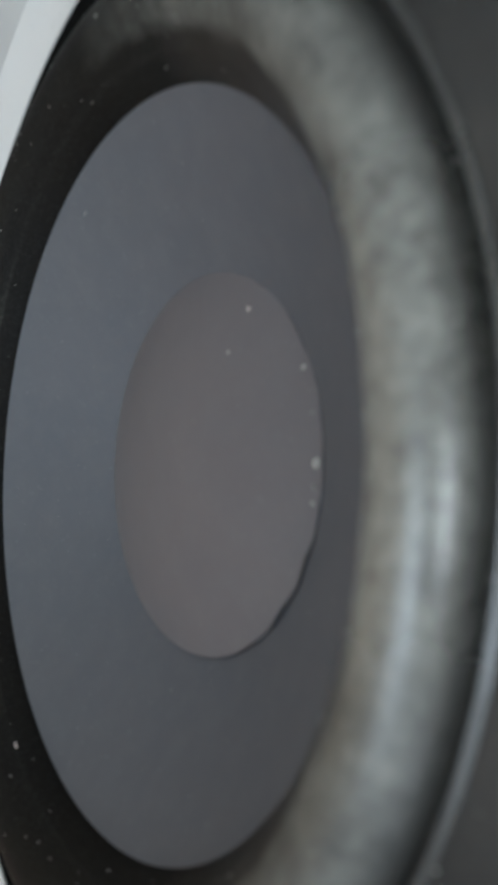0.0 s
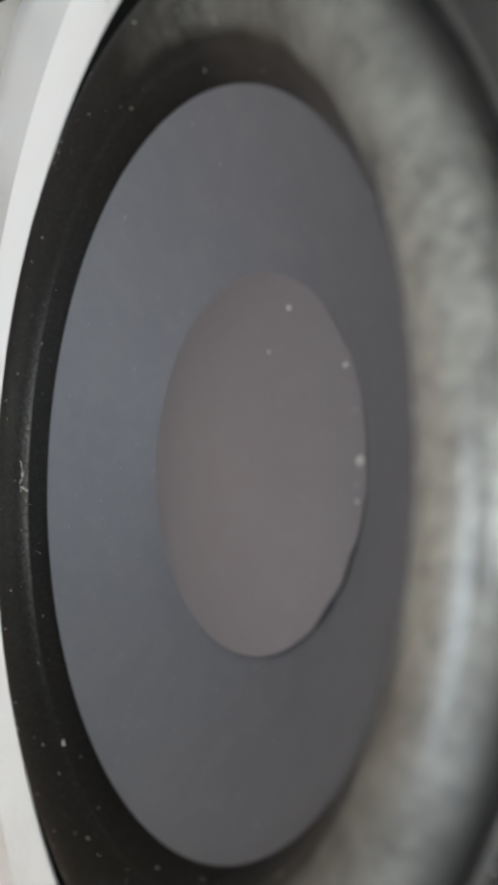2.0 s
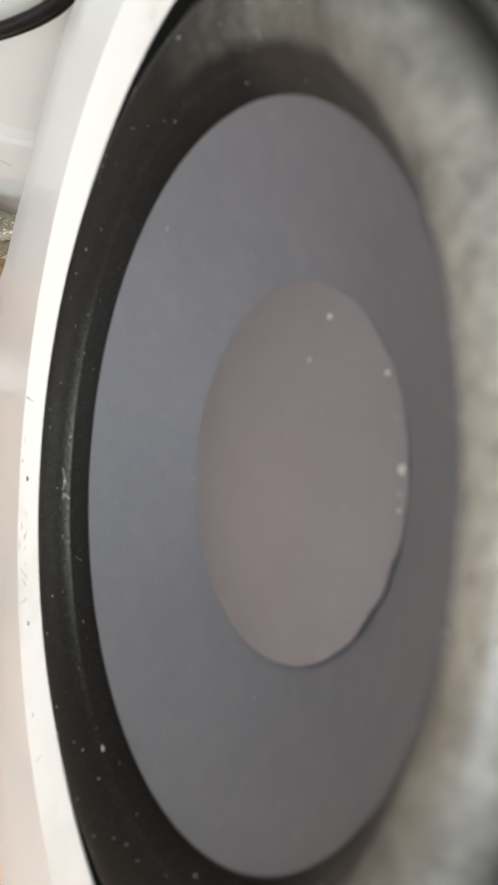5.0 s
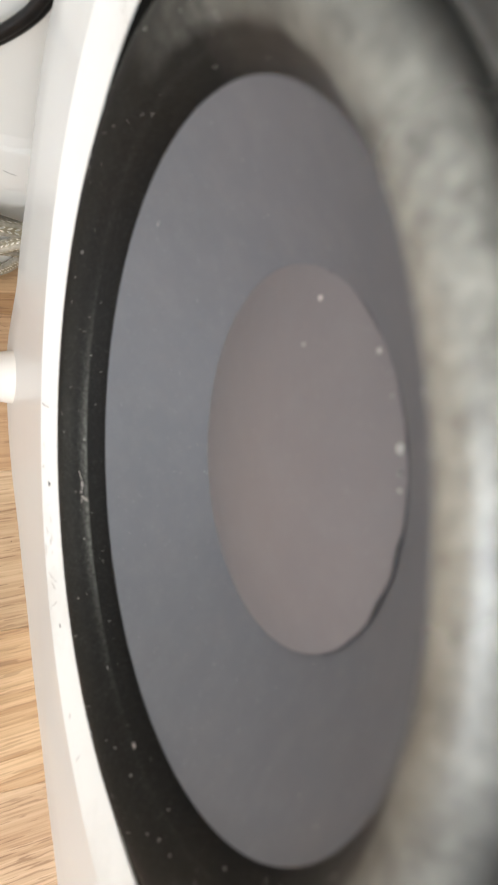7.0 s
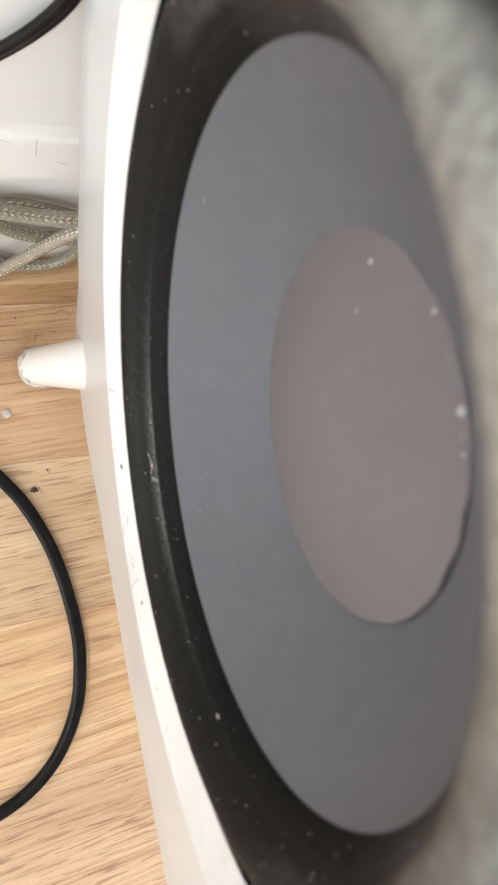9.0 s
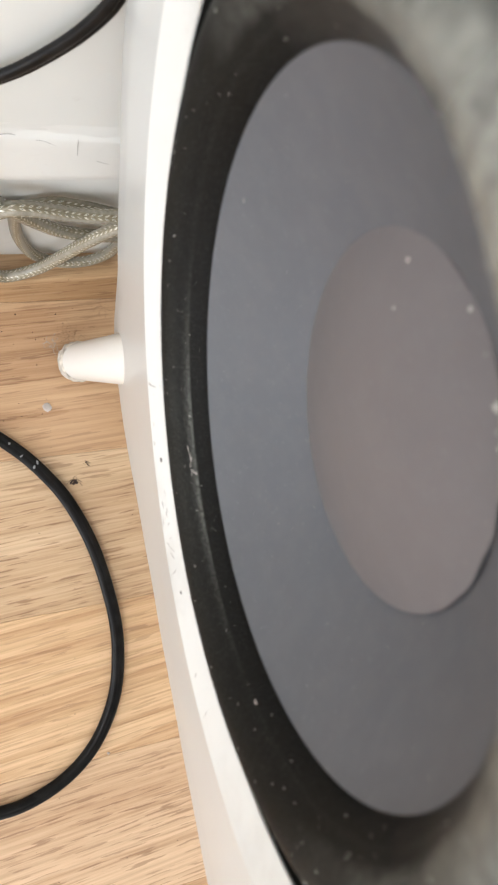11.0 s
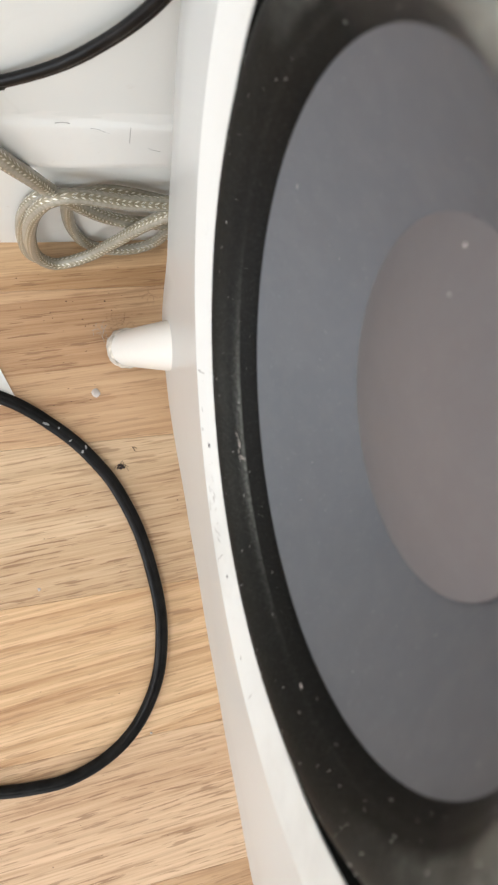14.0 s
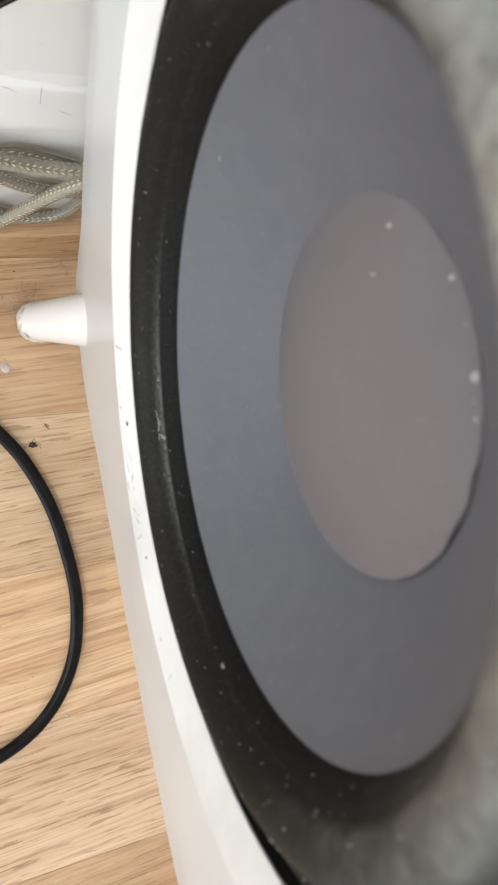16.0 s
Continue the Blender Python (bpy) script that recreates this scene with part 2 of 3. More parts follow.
PAPER = plain("white_paper", (0.82, 0.81, 0.79), 0.75, wear=0.03, scale=400)
INK = plain("pale_red_ink", (0.55, 0.32, 0.30), 0.7)
LINT = plain("dark_lint", (0.045, 0.026, 0.02), 0.9)
CRUMB = plain("pale_crumb", (0.56, 0.50, 0.46), 0.5)
DUST = plain("pale_dust", (0.42, 0.41, 0.38), 0.9)
HAZE = plain("thin_dust", (0.24, 0.23, 0.225), 0.9)
SOOT = plain("dark_grime", (0.035, 0.03, 0.028), 0.7)
SCUFFPALE = plain("pale_scuff", (0.30, 0.30, 0.295), 0.6)
SCUFF = plain("grey_scuff", (0.36, 0.345, 0.33), 0.6)
GRIME = plain("brown_floor_dirt", (0.10, 0.055, 0.03), 0.85, wear=0.25)
SMUT = plain("brown_lint", (0.30, 0.18, 0.10), 0.9)
CREASE = plain("crease_shade", (0.050, 0.048, 0.052), 0.6, wear=0.3, scale=500)


# ---------------------------------------------------------------- mesh helpers
def part(name, bm, material, parent=None, label="", m=None, smooth=True):
    me = bpy.data.meshes.new(name)
    bm.normal_update()
    bm.to_mesh(me)
    bm.free()
    me.materials.append(material)
    if smooth:
        for p in me.polygons:
            p.use_smooth = True
        me.set_sharp_from_angle(angle=radians(38))
    ob = new(name, me)
    if parent is not None:
        ob.parent = parent
    if m is not None:
        ob.matrix_basis = m
    if label:
        ob["label"] = label
    return ob


def box(bm, x0, y0, z0, x1, y1, z1, bevel=0.0):
    r = bmesh.ops.create_cube(bm, size=1.0)
    bmesh.ops.scale(bm, vec=(x1 - x0, y1 - y0, z1 - z0), verts=r["verts"])
    bmesh.ops.translate(bm, vec=((x0 + x1) / 2, (y0 + y1) / 2, (z0 + z1) / 2), verts=r["verts"])
    if bevel:
        es = list({e for v in r["verts"] for e in v.link_edges})
        bmesh.ops.bevel(bm, geom=es, offset=bevel, segments=2, affect="EDGES", profile=0.5)


def revolve(profile, steps=192, shape=None, closed=False):
    """Turn (radius, height) pairs about the local z axis; shape(angle, i, r, h) may bend a ring out of round."""
    bm = bmesh.new()
    rings = []
    for i, (r, h) in enumerate(profile):
        if r < 1e-6:
            rings.append([bm.verts.new((0, 0, h))])
            continue
        ring = []
        for k in range(steps):
            a = 2 * math.pi * k / steps
            rr, hh = shape(a, i, r, h) if shape else (r, h)
            ring.append(bm.verts.new((rr * math.cos(a), rr * math.sin(a), hh)))
        rings.append(ring)
    pairs = list(zip(rings, rings[1:])) + ([(rings[-1], rings[0])] if closed else [])
    for a, b in pairs:
        for k in range(steps):
            j = (k + 1) % steps
            if len(a) == 1 and len(b) == 1:
                continue
            if len(a) == 1:
                bm.faces.new((a[0], b[k], b[j]))
            elif len(b) == 1:
                bm.faces.new((a[k], b[0], a[j]))
            else:
                bm.faces.new((a[k], b[k], b[j], a[j]))
    bmesh.ops.recalc_face_normals(bm, faces=bm.faces)
    return bm


def spline(points, per=10):
    pts = [Vector(p) for p in points]
    out = []
    for i in range(len(pts) - 1):
        p0, p1, p2, p3 = pts[max(i - 1, 0)], pts[i], pts[i + 1], pts[min(i + 2, len(pts) - 1)]
        for s in range(per):
            t = s / per
            out.append(0.5 * ((2 * p1) + (p2 - p0) * t + (2 * p0 - 5 * p1 + 4 * p2 - p3) * t * t + (3 * p1 - p0 - 3 * p2 + p3) * t ** 3))
    out.append(pts[-1])
    return out


def tube(points, section, per=10, start_up=(0, 0, 1)):
    """Sweep a closed section [(side, up)] along a smooth line; UV: metres along, turns round."""
    line = spline(points, per)
    bm = bmesh.new()
    uv = bm.loops.layers.uv.new("UVMap")
    n, rings, along, s = len(section), [], [], 0.0
    upv = Vector(start_up)
    for i, p in enumerate(line):
        t = (line[min(i + 1, len(line) - 1)] - line[max(i - 1, 0)]).normalized()
        side = t.cross(upv)
        if side.length < 1e-6:
            side = t.orthogonal()
        side.normalize()
        upv = side.cross(t).normalized()
        if i:
            s += (p - line[i - 1]).length
        along.append(s)
        rings.append([bm.verts.new(p + side * a + upv * b) for a, b in section])
    for i in range(len(rings) - 1):
        for k in range(n):
            j = (k + 1) % n
            f = bm.faces.new((rings[i][k], rings[i][j], rings[i + 1][j], rings[i + 1][k]))
            for lp, (uu, vv) in zip(f.loops, ((along[i], k / n), (along[i], (k + 1) / n), (along[i + 1], (k + 1) / n), (along[i + 1], k / n))):
                lp[uv].uv = (uu, vv)
    bm.faces.new(list(reversed(rings[0])))
    bm.faces.new(rings[-1])
    bmesh.ops.recalc_face_normals(bm, faces=bm.faces)
    return bm


def round_section(r, n=18):
    return [(r * math.cos(2 * math.pi * k / n), r * math.sin(2 * math.pi * k / n)) for k in range(n)]


def twin_section(r, gap, n=12):
    """Two cores side by side, as in a flat twin cord."""
    a = [(gap + r * math.cos(t), r * math.sin(t)) for t in np.linspace(-2.3, 2.3, n)]
    b = [(-x, -y) for x, y in a]
    return a + b


def blob(bm, at, size, seed, squash=0.6, detail=1):
    r = bmesh.ops.create_icosphere(bm, subdivisions=detail, radius=size)
    for v in r["verts"]:
        k = 1 + 0.5 * noise.noise(v.co * (1.3 / size) + Vector((seed * 7.1, seed, 0)))
        v.co = Vector((v.co.x * k, v.co.y * k, v.co.z * k * squash)) + Vector(at)


# ---------------------------------------------------------------- the room


def structure(name, bm, mat, label):
    return tagged(part(name, bm, mat, smooth=False), label, name.split("_")[0], kind="structure")


bm = bmesh.new()
box(bm, X0 - 0.1, YW, -0.05, X1 + 0.1, YP + 0.12, 0.1)
box(bm, X0 - 0.1, YP, 0.1, X1 + 0.1, YP + 0.12, H)
structure("wall_north", bm, WALL, "off-white painted plaster wall beside the loudspeaker")
# unseen opening, added to hold the low fill light
WY0, WY1, WZ0, WZ1 = -1.85, -0.05, 0.05, 1.04
bm = bmesh.new()
box(bm, X0 - 0.1, Y0, -0.05, X0, WY0, H)
box(bm, X0 - 0.1, WY1, -0.05, X0, YW, H)
box(bm, X0 - 0.1, WY0, -0.05, X0, WY1, WZ0)
box(bm, X0 - 0.1, WY0, WZ1, X0, WY1, H)
structure("wall_west", bm, WALL, "plain off-white painted wall with an added, unseen window opening")
bm = bmesh.new()
box(bm, X1, Y0, -0.05, X1 + 0.1, YW, H)
structure("wall_east", bm, WALL, "plain off-white painted wall")
bm = bmesh.new()
WX0, WX1 = -1.45, 0.05
box(bm, X0 - 0.1, Y0 - 0.12, -0.05, WX0, Y0, H)
box(bm, WX1, Y0 - 0.12, -0.05, X1 + 0.1, Y0, H)
box(bm, WX0, Y0 - 0.12, -0.05, WX1, Y0, 0.65)
box(bm, WX0, Y0 - 0.12, 1.95, WX1, Y0, H)
structure("wall_south", bm, WALL, "plain off-white painted wall with an added, unseen window opening")
bm = bmesh.new()
box(bm, X0 - 0.1, Y0 - 0.12, H, X1 + 0.1, YW + 0.12, H + 0.08)
structure("ceiling", bm, CEIL, "plain white painted ceiling")

# baseboard: a plain lower board, a proud upper board with a rounded lower edge and a caulked ledge
bm = bmesh.new()
prof = [(YW, -0.002), (0.0480, -0.002), (0.0480, 0.0882), (0.0431, 0.0884), (0.0424, 0.0889), (0.0421, 0.0900), (0.0420, 0.0930), (0.0422, 0.0948), (0.0422, 0.1080), (0.0423, 0.1108),
        (0.0426, 0.1121), (0.0430, 0.1127), (0.0433, 0.1134), (0.0435, 0.1148), (YP, 0.1165)]
NX = 240
rows = []
for i in range(NX + 1):
    x = -0.6 + 1.2 * i / NX
    row = []
    for j, (y, z) in enumerate(prof):
        w = 0.0 if j in (0, 14) else 0.0004 * noise.noise(Vector((x * 40, j * 3.0, 0)))
        if j in (11, 12, 13):
            w += 0.0009 * noise.noise(Vector((x * 150, j * 0.6, 4)))
        row.append(bm.verts.new((x, y + w, z + w)))
    rows.append(row)
for a, b in zip(rows, rows[1:]):
    for j in range(len(prof) - 1):
        bm.faces.new((a[j], b[j], b[j + 1], a[j + 1]))
bm.faces.new(rows[-1])
bmesh.ops.recalc_face_normals(bm, faces=bm.faces)
base = tagged(part("baseboard", bm, TRIM), "white painted wooden baseboard with a caulked ledge", "baseboard", kind="structure")


def crack(points, width):
    bm = bmesh.new()
    bm2 = tube(points, round_section(width, 5), 4, (0, -1, 0.2))
    bm.free()
    return part("crack", bm2, SCUFF, base, "fine dark crack in the paint")


crack([(-0.0010, 0.0422, 0.1124), (-0.0007, 0.0422, 0.1082), (-0.0004, 0.0422, 0.1043)], 0.00008)
crack([(-0.0101, 0.0422, 0.1116), (-0.0083, 0.0422, 0.1113), (-0.0059, 0.0422, 0.1094), (-0.0029, 0.0422, 0.1083)], 0.00004)
crack([(-0.0176, 0.0426, 0.1129), (-0.0157, 0.0426, 0.1134), (-0.0145, 0.0425, 0.1131)], 0.00009)
crack([(0.0046, 0.0422, 0.1013), (0.0061, 0.0422, 0.1002), (0.0077, 0.0422, 0.0997)], 0.00004)
crack([(-0.0053, 0.0452, 0.1170), (-0.0039, 0.0458, 0.1179), (-0.0001, 0.0461, 0.1189)], 0.00004)

# ---------------------------------------------------------------- the loudspeaker
K = 0.6
C = Vector((0.00371, -0.02737, 0.20304))
AX = Vector((-0.01616, -0.99987, -0.00256))
AZ = Vector((-0.99894, 0.01625, -0.04302))
AY = AZ.cross(AX)
DRIVER = Matrix(((AX.x, AY.x, AZ.x, C.x), (AX.y, AY.y, AZ.y, C.y), (AX.z, AY.z, AZ.z, C.z), (0, 0, 0, 1))) @ Matrix.Scale(K, 4)
BASE = Vector((C.x + 0.03, C.y, 0.0))
speaker = new("loudspeaker")
speaker.location = BASE
tagged(speaker, "white lacquered pod loudspeaker with dusty black-edged grey woofer on tapered feet", "loudspeaker")
LOCAL = Matrix.Translation(-BASE) @ DRIVER

# the cabinet's front edge: angle from straight down, distance from the woofer's axis, height over the cone's rim
EDGE = [(-180, 0.135, 0.0090), (-120, 0.112, 0.0112), (-90, 0.106, 0.0112), (-60, 0.1235, 0.0110), (-44, 0.139, 0.0085), (-36, 0.157, 0.0060), (-23, 0.194, 0.0022), (-20, 0.253, -0.0060),
        (-12, 0.312, -0.0090), (-4, 0.296, -0.0080), (7, 0.243, -0.0050), (17.5, 0.208, -0.0020), (33, 0.176, 0.0020), (47, 0.167, 0.0040), (56, 0.161, 0.0060), (63, 0.150, 0.0085),
        (90, 0.128, 0.0112), (130, 0.125, 0.0100), (180, 0.135, 0.0090)]


def edge_at(a):
    d = (math.degrees(a) + 270.0) % 360.0 - 180.0
    deg = [e[0] for e in EDGE]
    r = sum(float(np.interp((d + o + 180) % 360 - 180, deg, [e[1] for e in EDGE])) for o in (-2, -1, 0, 1, 2)) / 5
    h = sum(float(np.interp((d + o + 180) % 360 - 180, deg, [e[2] for e in EDGE])) for o in (-2, -1, 0, 1, 2)) / 5
    return r, h


CABINET = [("r", 0.0955, 0.0060), ("r", 0.0955, 0.0085), ("m", 0.33, 0.0), ("m", 0.66, 0.0), ("e", 0.0, 0.0), ("e", 0.0012, -0.0006), ("e", 0.0021, -0.002), ("e", 0.0026, -0.005),
           ("s", 1.0, -0.04), ("s", 0.98, -0.09), ("s", 0.93, -0.14), ("s", 0.78, -0.19), ("s", 0.48, -0.225), ("s", 0.2, -0.237)]


def cabinet_shape(a, i, r, h):
    kind, p, q = CABINET[i]
    e, he = edge_at(a)
    ring = 0.0955 + 0.007 * max(0.0, math.sin(a)) ** 2
    if kind == "r":
        return ring, q
    if kind == "m":
        return ring + p * (e - ring), 0.0085 + p * (he - 0.0085)
    if kind == "e":
        return e + p, he + q
    t = min(1.0, -q / 0.19)
    return p * ((1 - 0.7 * t) * (e + 0.0026) + 0.7 * t * 0.115), q + he * (1 - t)


bm = revolve([(1.0, 0.0)] * len(CABINET) + [(0.0, -0.239)], 360, lambda a, i, r, h: cabinet_shape(a, i, r, h))
part("cabinet", bm, SHADED_LACQUER, speaker, m=LOCAL)
bezel = part("bezel", revolve([(0.0852, 0.0046), (0.0839, 0.0048), (0.0839, 0.0052), (0.0845, 0.0056), (0.0946, 0.0086), (0.0951, 0.00885), (0.0955, 0.0086), (0.0955, 0.003)], 256, lambda a, i, r, h: (r + 0.007 * max(0.0, math.sin(a)) ** 2, h)),
             BEZEL, speaker, "glossy white ring round the woofer, scuffed", m=LOCAL)

def wide(a, i, r, h):
    return (r + 0.007 * max(0.0, math.sin(a)) ** 2 if r > 0.0775 else r), h


woofer = part("woofer", revolve([(0.0756, 0.0030), (0.0760, 0.0045), (0.0788, 0.0046), (0.0797, 0.0043), (0.0802, 0.0036), (0.0805, 0.0014), (0.0833, 0.0010), (0.0837, 0.0046), (0.0845, 0.0046), (0.0848, -0.012),
                                 (0.07, -0.03), (0.04, -0.06), (0.0, -0.06)], 224, wide),
              GASKET, speaker, "dusty black gasket and basket of the woofer", m=LOCAL)


def surround_height(r):
    """The half roll between the cone's edge and the gasket."""
    if r < 0.0594:
        return 0.0
    if r > 0.0752:
        return 0.0040
    u = max(0.0, min(1.0, (r - 0.0594) / 0.0158))
    return 0.0040 * u + 0.0066 * math.sin(math.pi * u ** 1.25) ** 0.62


prof = [(0.0585, -0.0012), (0.0590, -0.0004), (0.0593, 0.0001)]
prof += [(0.0594 + 0.0158 * (0.5 - 0.5 * math.cos(math.pi * k / 26)), 0) for k in range(27)]
prof = prof[:3] + [(r, surround_height(r) + 0.0001) for r, _ in prof[3:]] + [(0.0758, 0.0046), (0.0764, 0.0050), (0.0772, 0.0047)]
part("surround", revolve(prof, 256), RUBBER, woofer, "dusty black rubber half-roll surround with painted-in sheen")


def cone_height(r):
    u = max(0.0, (0.0594 - r) / (0.0594 - 0.0325))
    return -0.0177 * (u ** 0.94)


part("cone", revolve([(0.0598, -0.0003)] + [(0.0594 - 0.0296 * k / 16, cone_height(0.0594 - 0.0296 * k / 16)) for k in range(17)], 256), CONE, woofer, "matt blue-grey woofer cone")
CAPR, CAPH, CAPZ = 0.0337, 0.0050, -0.0164


def cap_height(r):
    return CAPZ + CAPH * (1 - (r / CAPR) ** 2)


part("dust_cap", revolve([(0.0, cap_height(0))] + [(CAPR * k / 18, cap_height(CAPR * k / 18)) for k in range(1, 19)] + [(0.0335, CAPZ - 0.0005)], 224), CAPMAT, woofer, "domed warm-grey dust cap", m=Matrix.Translation((-0.0009, 0.0005, 0)))

# added dark bead for the shaded crease at the cap's edge; sinks away lower down
part("glue_line", revolve([(0.0337 + 0.0003 * math.cos(t), cone_height(0.0341) + 0.0001 + 0.0003 * math.sin(t)) for t in np.linspace(0, 2 * math.pi, 9)[:-1]], 224,
                          lambda a, i, r, h: (r + 0.0002 * noise.noise(Vector((9 * math.cos(a), 9 * math.sin(a), 0))),
                                              h - 0.0030 * max(0.0, 0.50 - math.sin(a)) + 0.0004 * noise.noise(Vector((7 * math.cos(a), 7 * math.sin(a), 5)))), True),
     CREASE, woofer, "thin uneven dark line standing for the crease shade at the dust cap", m=Matrix.Translation((-0.0009, 0.0005, 0)))


def foot(tip, top, r0, r1):
    tip, top = Vector(tip), Vector(top)
    ln = (top - tip).length
    q = (top - tip).to_track_quat("Z", "Y").to_matrix().to_4x4()
    m = Matrix.Translation(tip - BASE) @ q

    def rad(s):
        return r0 + (r1 - r0) * s / ln
    f = part("foot", revolve([(rad(0.004), 0.004)] + [(rad(s), s) for s in np.linspace(0.0045, ln - 0.0008, 12)] + [(rad(ln) - 0.0002, ln), (0.0, ln)], 64), FOOTMAT, speaker, m=m)
    part("foot_tip", revolve([(0.0, 0.0), (r0 - 0.0018, 0.0), (r0 - 0.0006, 0.0005), (r0 + 0.0002, 0.0014), (r0 + 0.0005, 0.003), (r0 + 0.0006, 0.0055), (r0 + 0.0005, 0.0075), (r0 - 0.001, 0.0090)], 64,
                             lambda a, i, r, h: (r * (1.02 + 0.10 * noise.noise(Vector((3 * math.cos(a), 3 * math.sin(a), i * 0.8)))), h)), FOOTTIP, f, "worn, dirty end of the foot")
    return f


foot((0.0052, 0.0062, 0.0016), (0.0240, -0.0057, 0.0980), 0.0068, 0.0096)
foot((0.128, 0.0100, 0.0062), (0.106, -0.006, 0.0280), 0.0066, 0.0093)
foot((0.128, -0.0650, 0.0062), (0.106, -0.049, 0.0280), 0.0066, 0.0093)

# ---------------------------------------------------------------- cables
twin = twin_section(0.00195, 0.00050)
bm = tube([(x, y, 0.0019) for x, y in ((-0.1471, 0.0210), (-0.0948, 0.0133), (-0.0655, 0.0030), (-0.0421, -0.0086), (-0.0327, -0.0140), (-0.0242, -0.0208), (-0.0166, -0.0279), (-0.0101, -0.0358), (-0.0045, -0.0442), (0.0005, -0.0550),
           (0.0042, -0.0659), (0.0069, -0.0785), (0.0088, -0.0931), (0.0087, -0.1057), (0.0060, -0.1210), (-0.0001, -0.1342), (-0.0085, -0.1442), (-0.0196, -0.1513), (-0.0327, -0.1552), (-0.0449, -0.1552), (-0.0566, -0.1538),
           (-0.0789, -0.1495), (-0.1184, -0.1394), (-0.1922, -0.1127))], twin, 12)
floor_cord = tagged(part("floor_cable", bm, BLACKPVC), "black twin power cord lying in a loop on the oak floor", "cable")
for k, (x, y, size, stretch) in enumerate(((-0.0263, -0.0202, 0.00045, 2.6), (-0.0218, -0.0222, 0.00045, 1.0), (-0.0181, -0.0273, 0.0003, 2.0), (-0.0141, -0.0319, 0.00045, 1.5), (-0.0128, -0.0303, 0.0004, 2.2))):
    bm = bmesh.new()
    blob(bm, (0, 0, 0), size, k + 3.0, 0.3, 2)
    bmesh.ops.scale(bm, vec=(stretch, 1, 1), verts=bm.verts)
    bmesh.ops.rotate(bm, cent=(0, 0, 0), matrix=Matrix.Rotation(-0.4 + 0.5 * k, 3, "Z"), verts=bm.verts)
    bmesh.ops.translate(bm, vec=(x, y, 0.00385), verts=bm.verts)
    part("scuff", bm, SCUFFPALE, floor_cord, "pale scuff on the black plastic")
bm = tube([(-0.1574, 0.0443, 0.0313), (-0.0785, 0.0438, 0.0985), (-0.0326, 0.0422, 0.1278), (-0.0282, 0.0418, 0.1312), (-0.0219, 0.0413, 0.1360), (-0.0159, 0.0408, 0.1417), (-0.0103, 0.0408, 0.1481),
           (-0.0053, 0.0408, 0.1554), (-0.0016, 0.0413, 0.1620), (0.0004, 0.0422, 0.1682), (0.0026, 0.0422, 0.1798), (0.0064, 0.0422, 0.2117), (0.0099, 0.0422, 0.2780), (0.0017, 0.0422, 0.3839)],
          twin_section(0.00105, 0.00055), 10, (0, -1, 0.3))
tagged(part("wall_cable", bm, BLACKPVC), "black twin cord hanging against the white wall", "cable")
bm = tube([(-0.0900, 0.0385, 0.1500), (-0.0600, 0.0390, 0.1420), (-0.0372, 0.0392, 0.1176), (-0.0311, 0.0395, 0.1034), (-0.0278, 0.0398, 0.0960), (-0.0241, 0.0405, 0.0873), (-0.0175, 0.0430, 0.0678), (-0.0115, 0.0445, 0.0546),
           (-0.0010, 0.0450, 0.0396), (0.0100, 0.0450, 0.0332), (0.0240, 0.0450, 0.0314), (0.0400, 0.0445, 0.0360), (0.0480, 0.0435, 0.0480), (0.0430, 0.0420, 0.0600), (0.0300, 0.0410, 0.0630), (0.0161, 0.0410, 0.0639),
           (0.0023, 0.0410, 0.0659), (-0.0093, 0.0408, 0.0708), (-0.0157, 0.0405, 0.0715), (-0.0206, 0.0405, 0.0660), (-0.0240, 0.0405, 0.0525), (-0.0252, 0.0402, 0.0325), (-0.0234, 0.0400, 0.0120), (-0.0184, 0.0392, 0.0032),
           (-0.0122, 0.0395, 0.0030), (-0.0040, 0.0405, 0.0090), (0.0030, 0.0408, 0.0235), (0.0106, 0.0410, 0.0410), (0.0190, 0.0412, 0.0550), (0.0330, 0.0415, 0.0700)], round_section(0.0022, 20), 10)
cord = tagged(part("braided_cable", bm, BRAID), "silver braided cable in a clear sheath, coiled against the baseboard", "cable")
bm = tube([(0.0330, 0.0450, 0.0450), (0.0177, 0.0450, 0.0535), (0.0064, 0.0450, 0.0600), (-0.0022, 0.0450, 0.0632), (-0.0077, 0.0450, 0.0612), (-0.0140, 0.0451, 0.0592), (-0.0212, 0.0452, 0.0582), (-0.0259, 0.0451, 0.0448),
           (-0.0275, 0.0446, 0.0246), (-0.0262, 0.0432, 0.0060), (-0.0222, 0.0410, 0.0030), (-0.0192, 0.0398, 0.0031)], round_section(0.0021, 20), 10)
part("loop", bm, BRAID, cord)
bm = tube([(-0.0122, 0.0448, 0.0570), (-0.0133, 0.0455, 0.0506), (-0.0116, 0.0455, 0.0298), (-0.0061, 0.0455, 0.0089), (0.0028, 0.0440, 0.0028), (0.0136, 0.0440, 0.0032), (0.0209, 0.0453, 0.0085), (0.0245, 0.0455, 0.0230), (0.0330, 0.0455, 0.0400)],
          round_section(0.0020, 20), 10)
part("loop", bm, BRAID, cord)

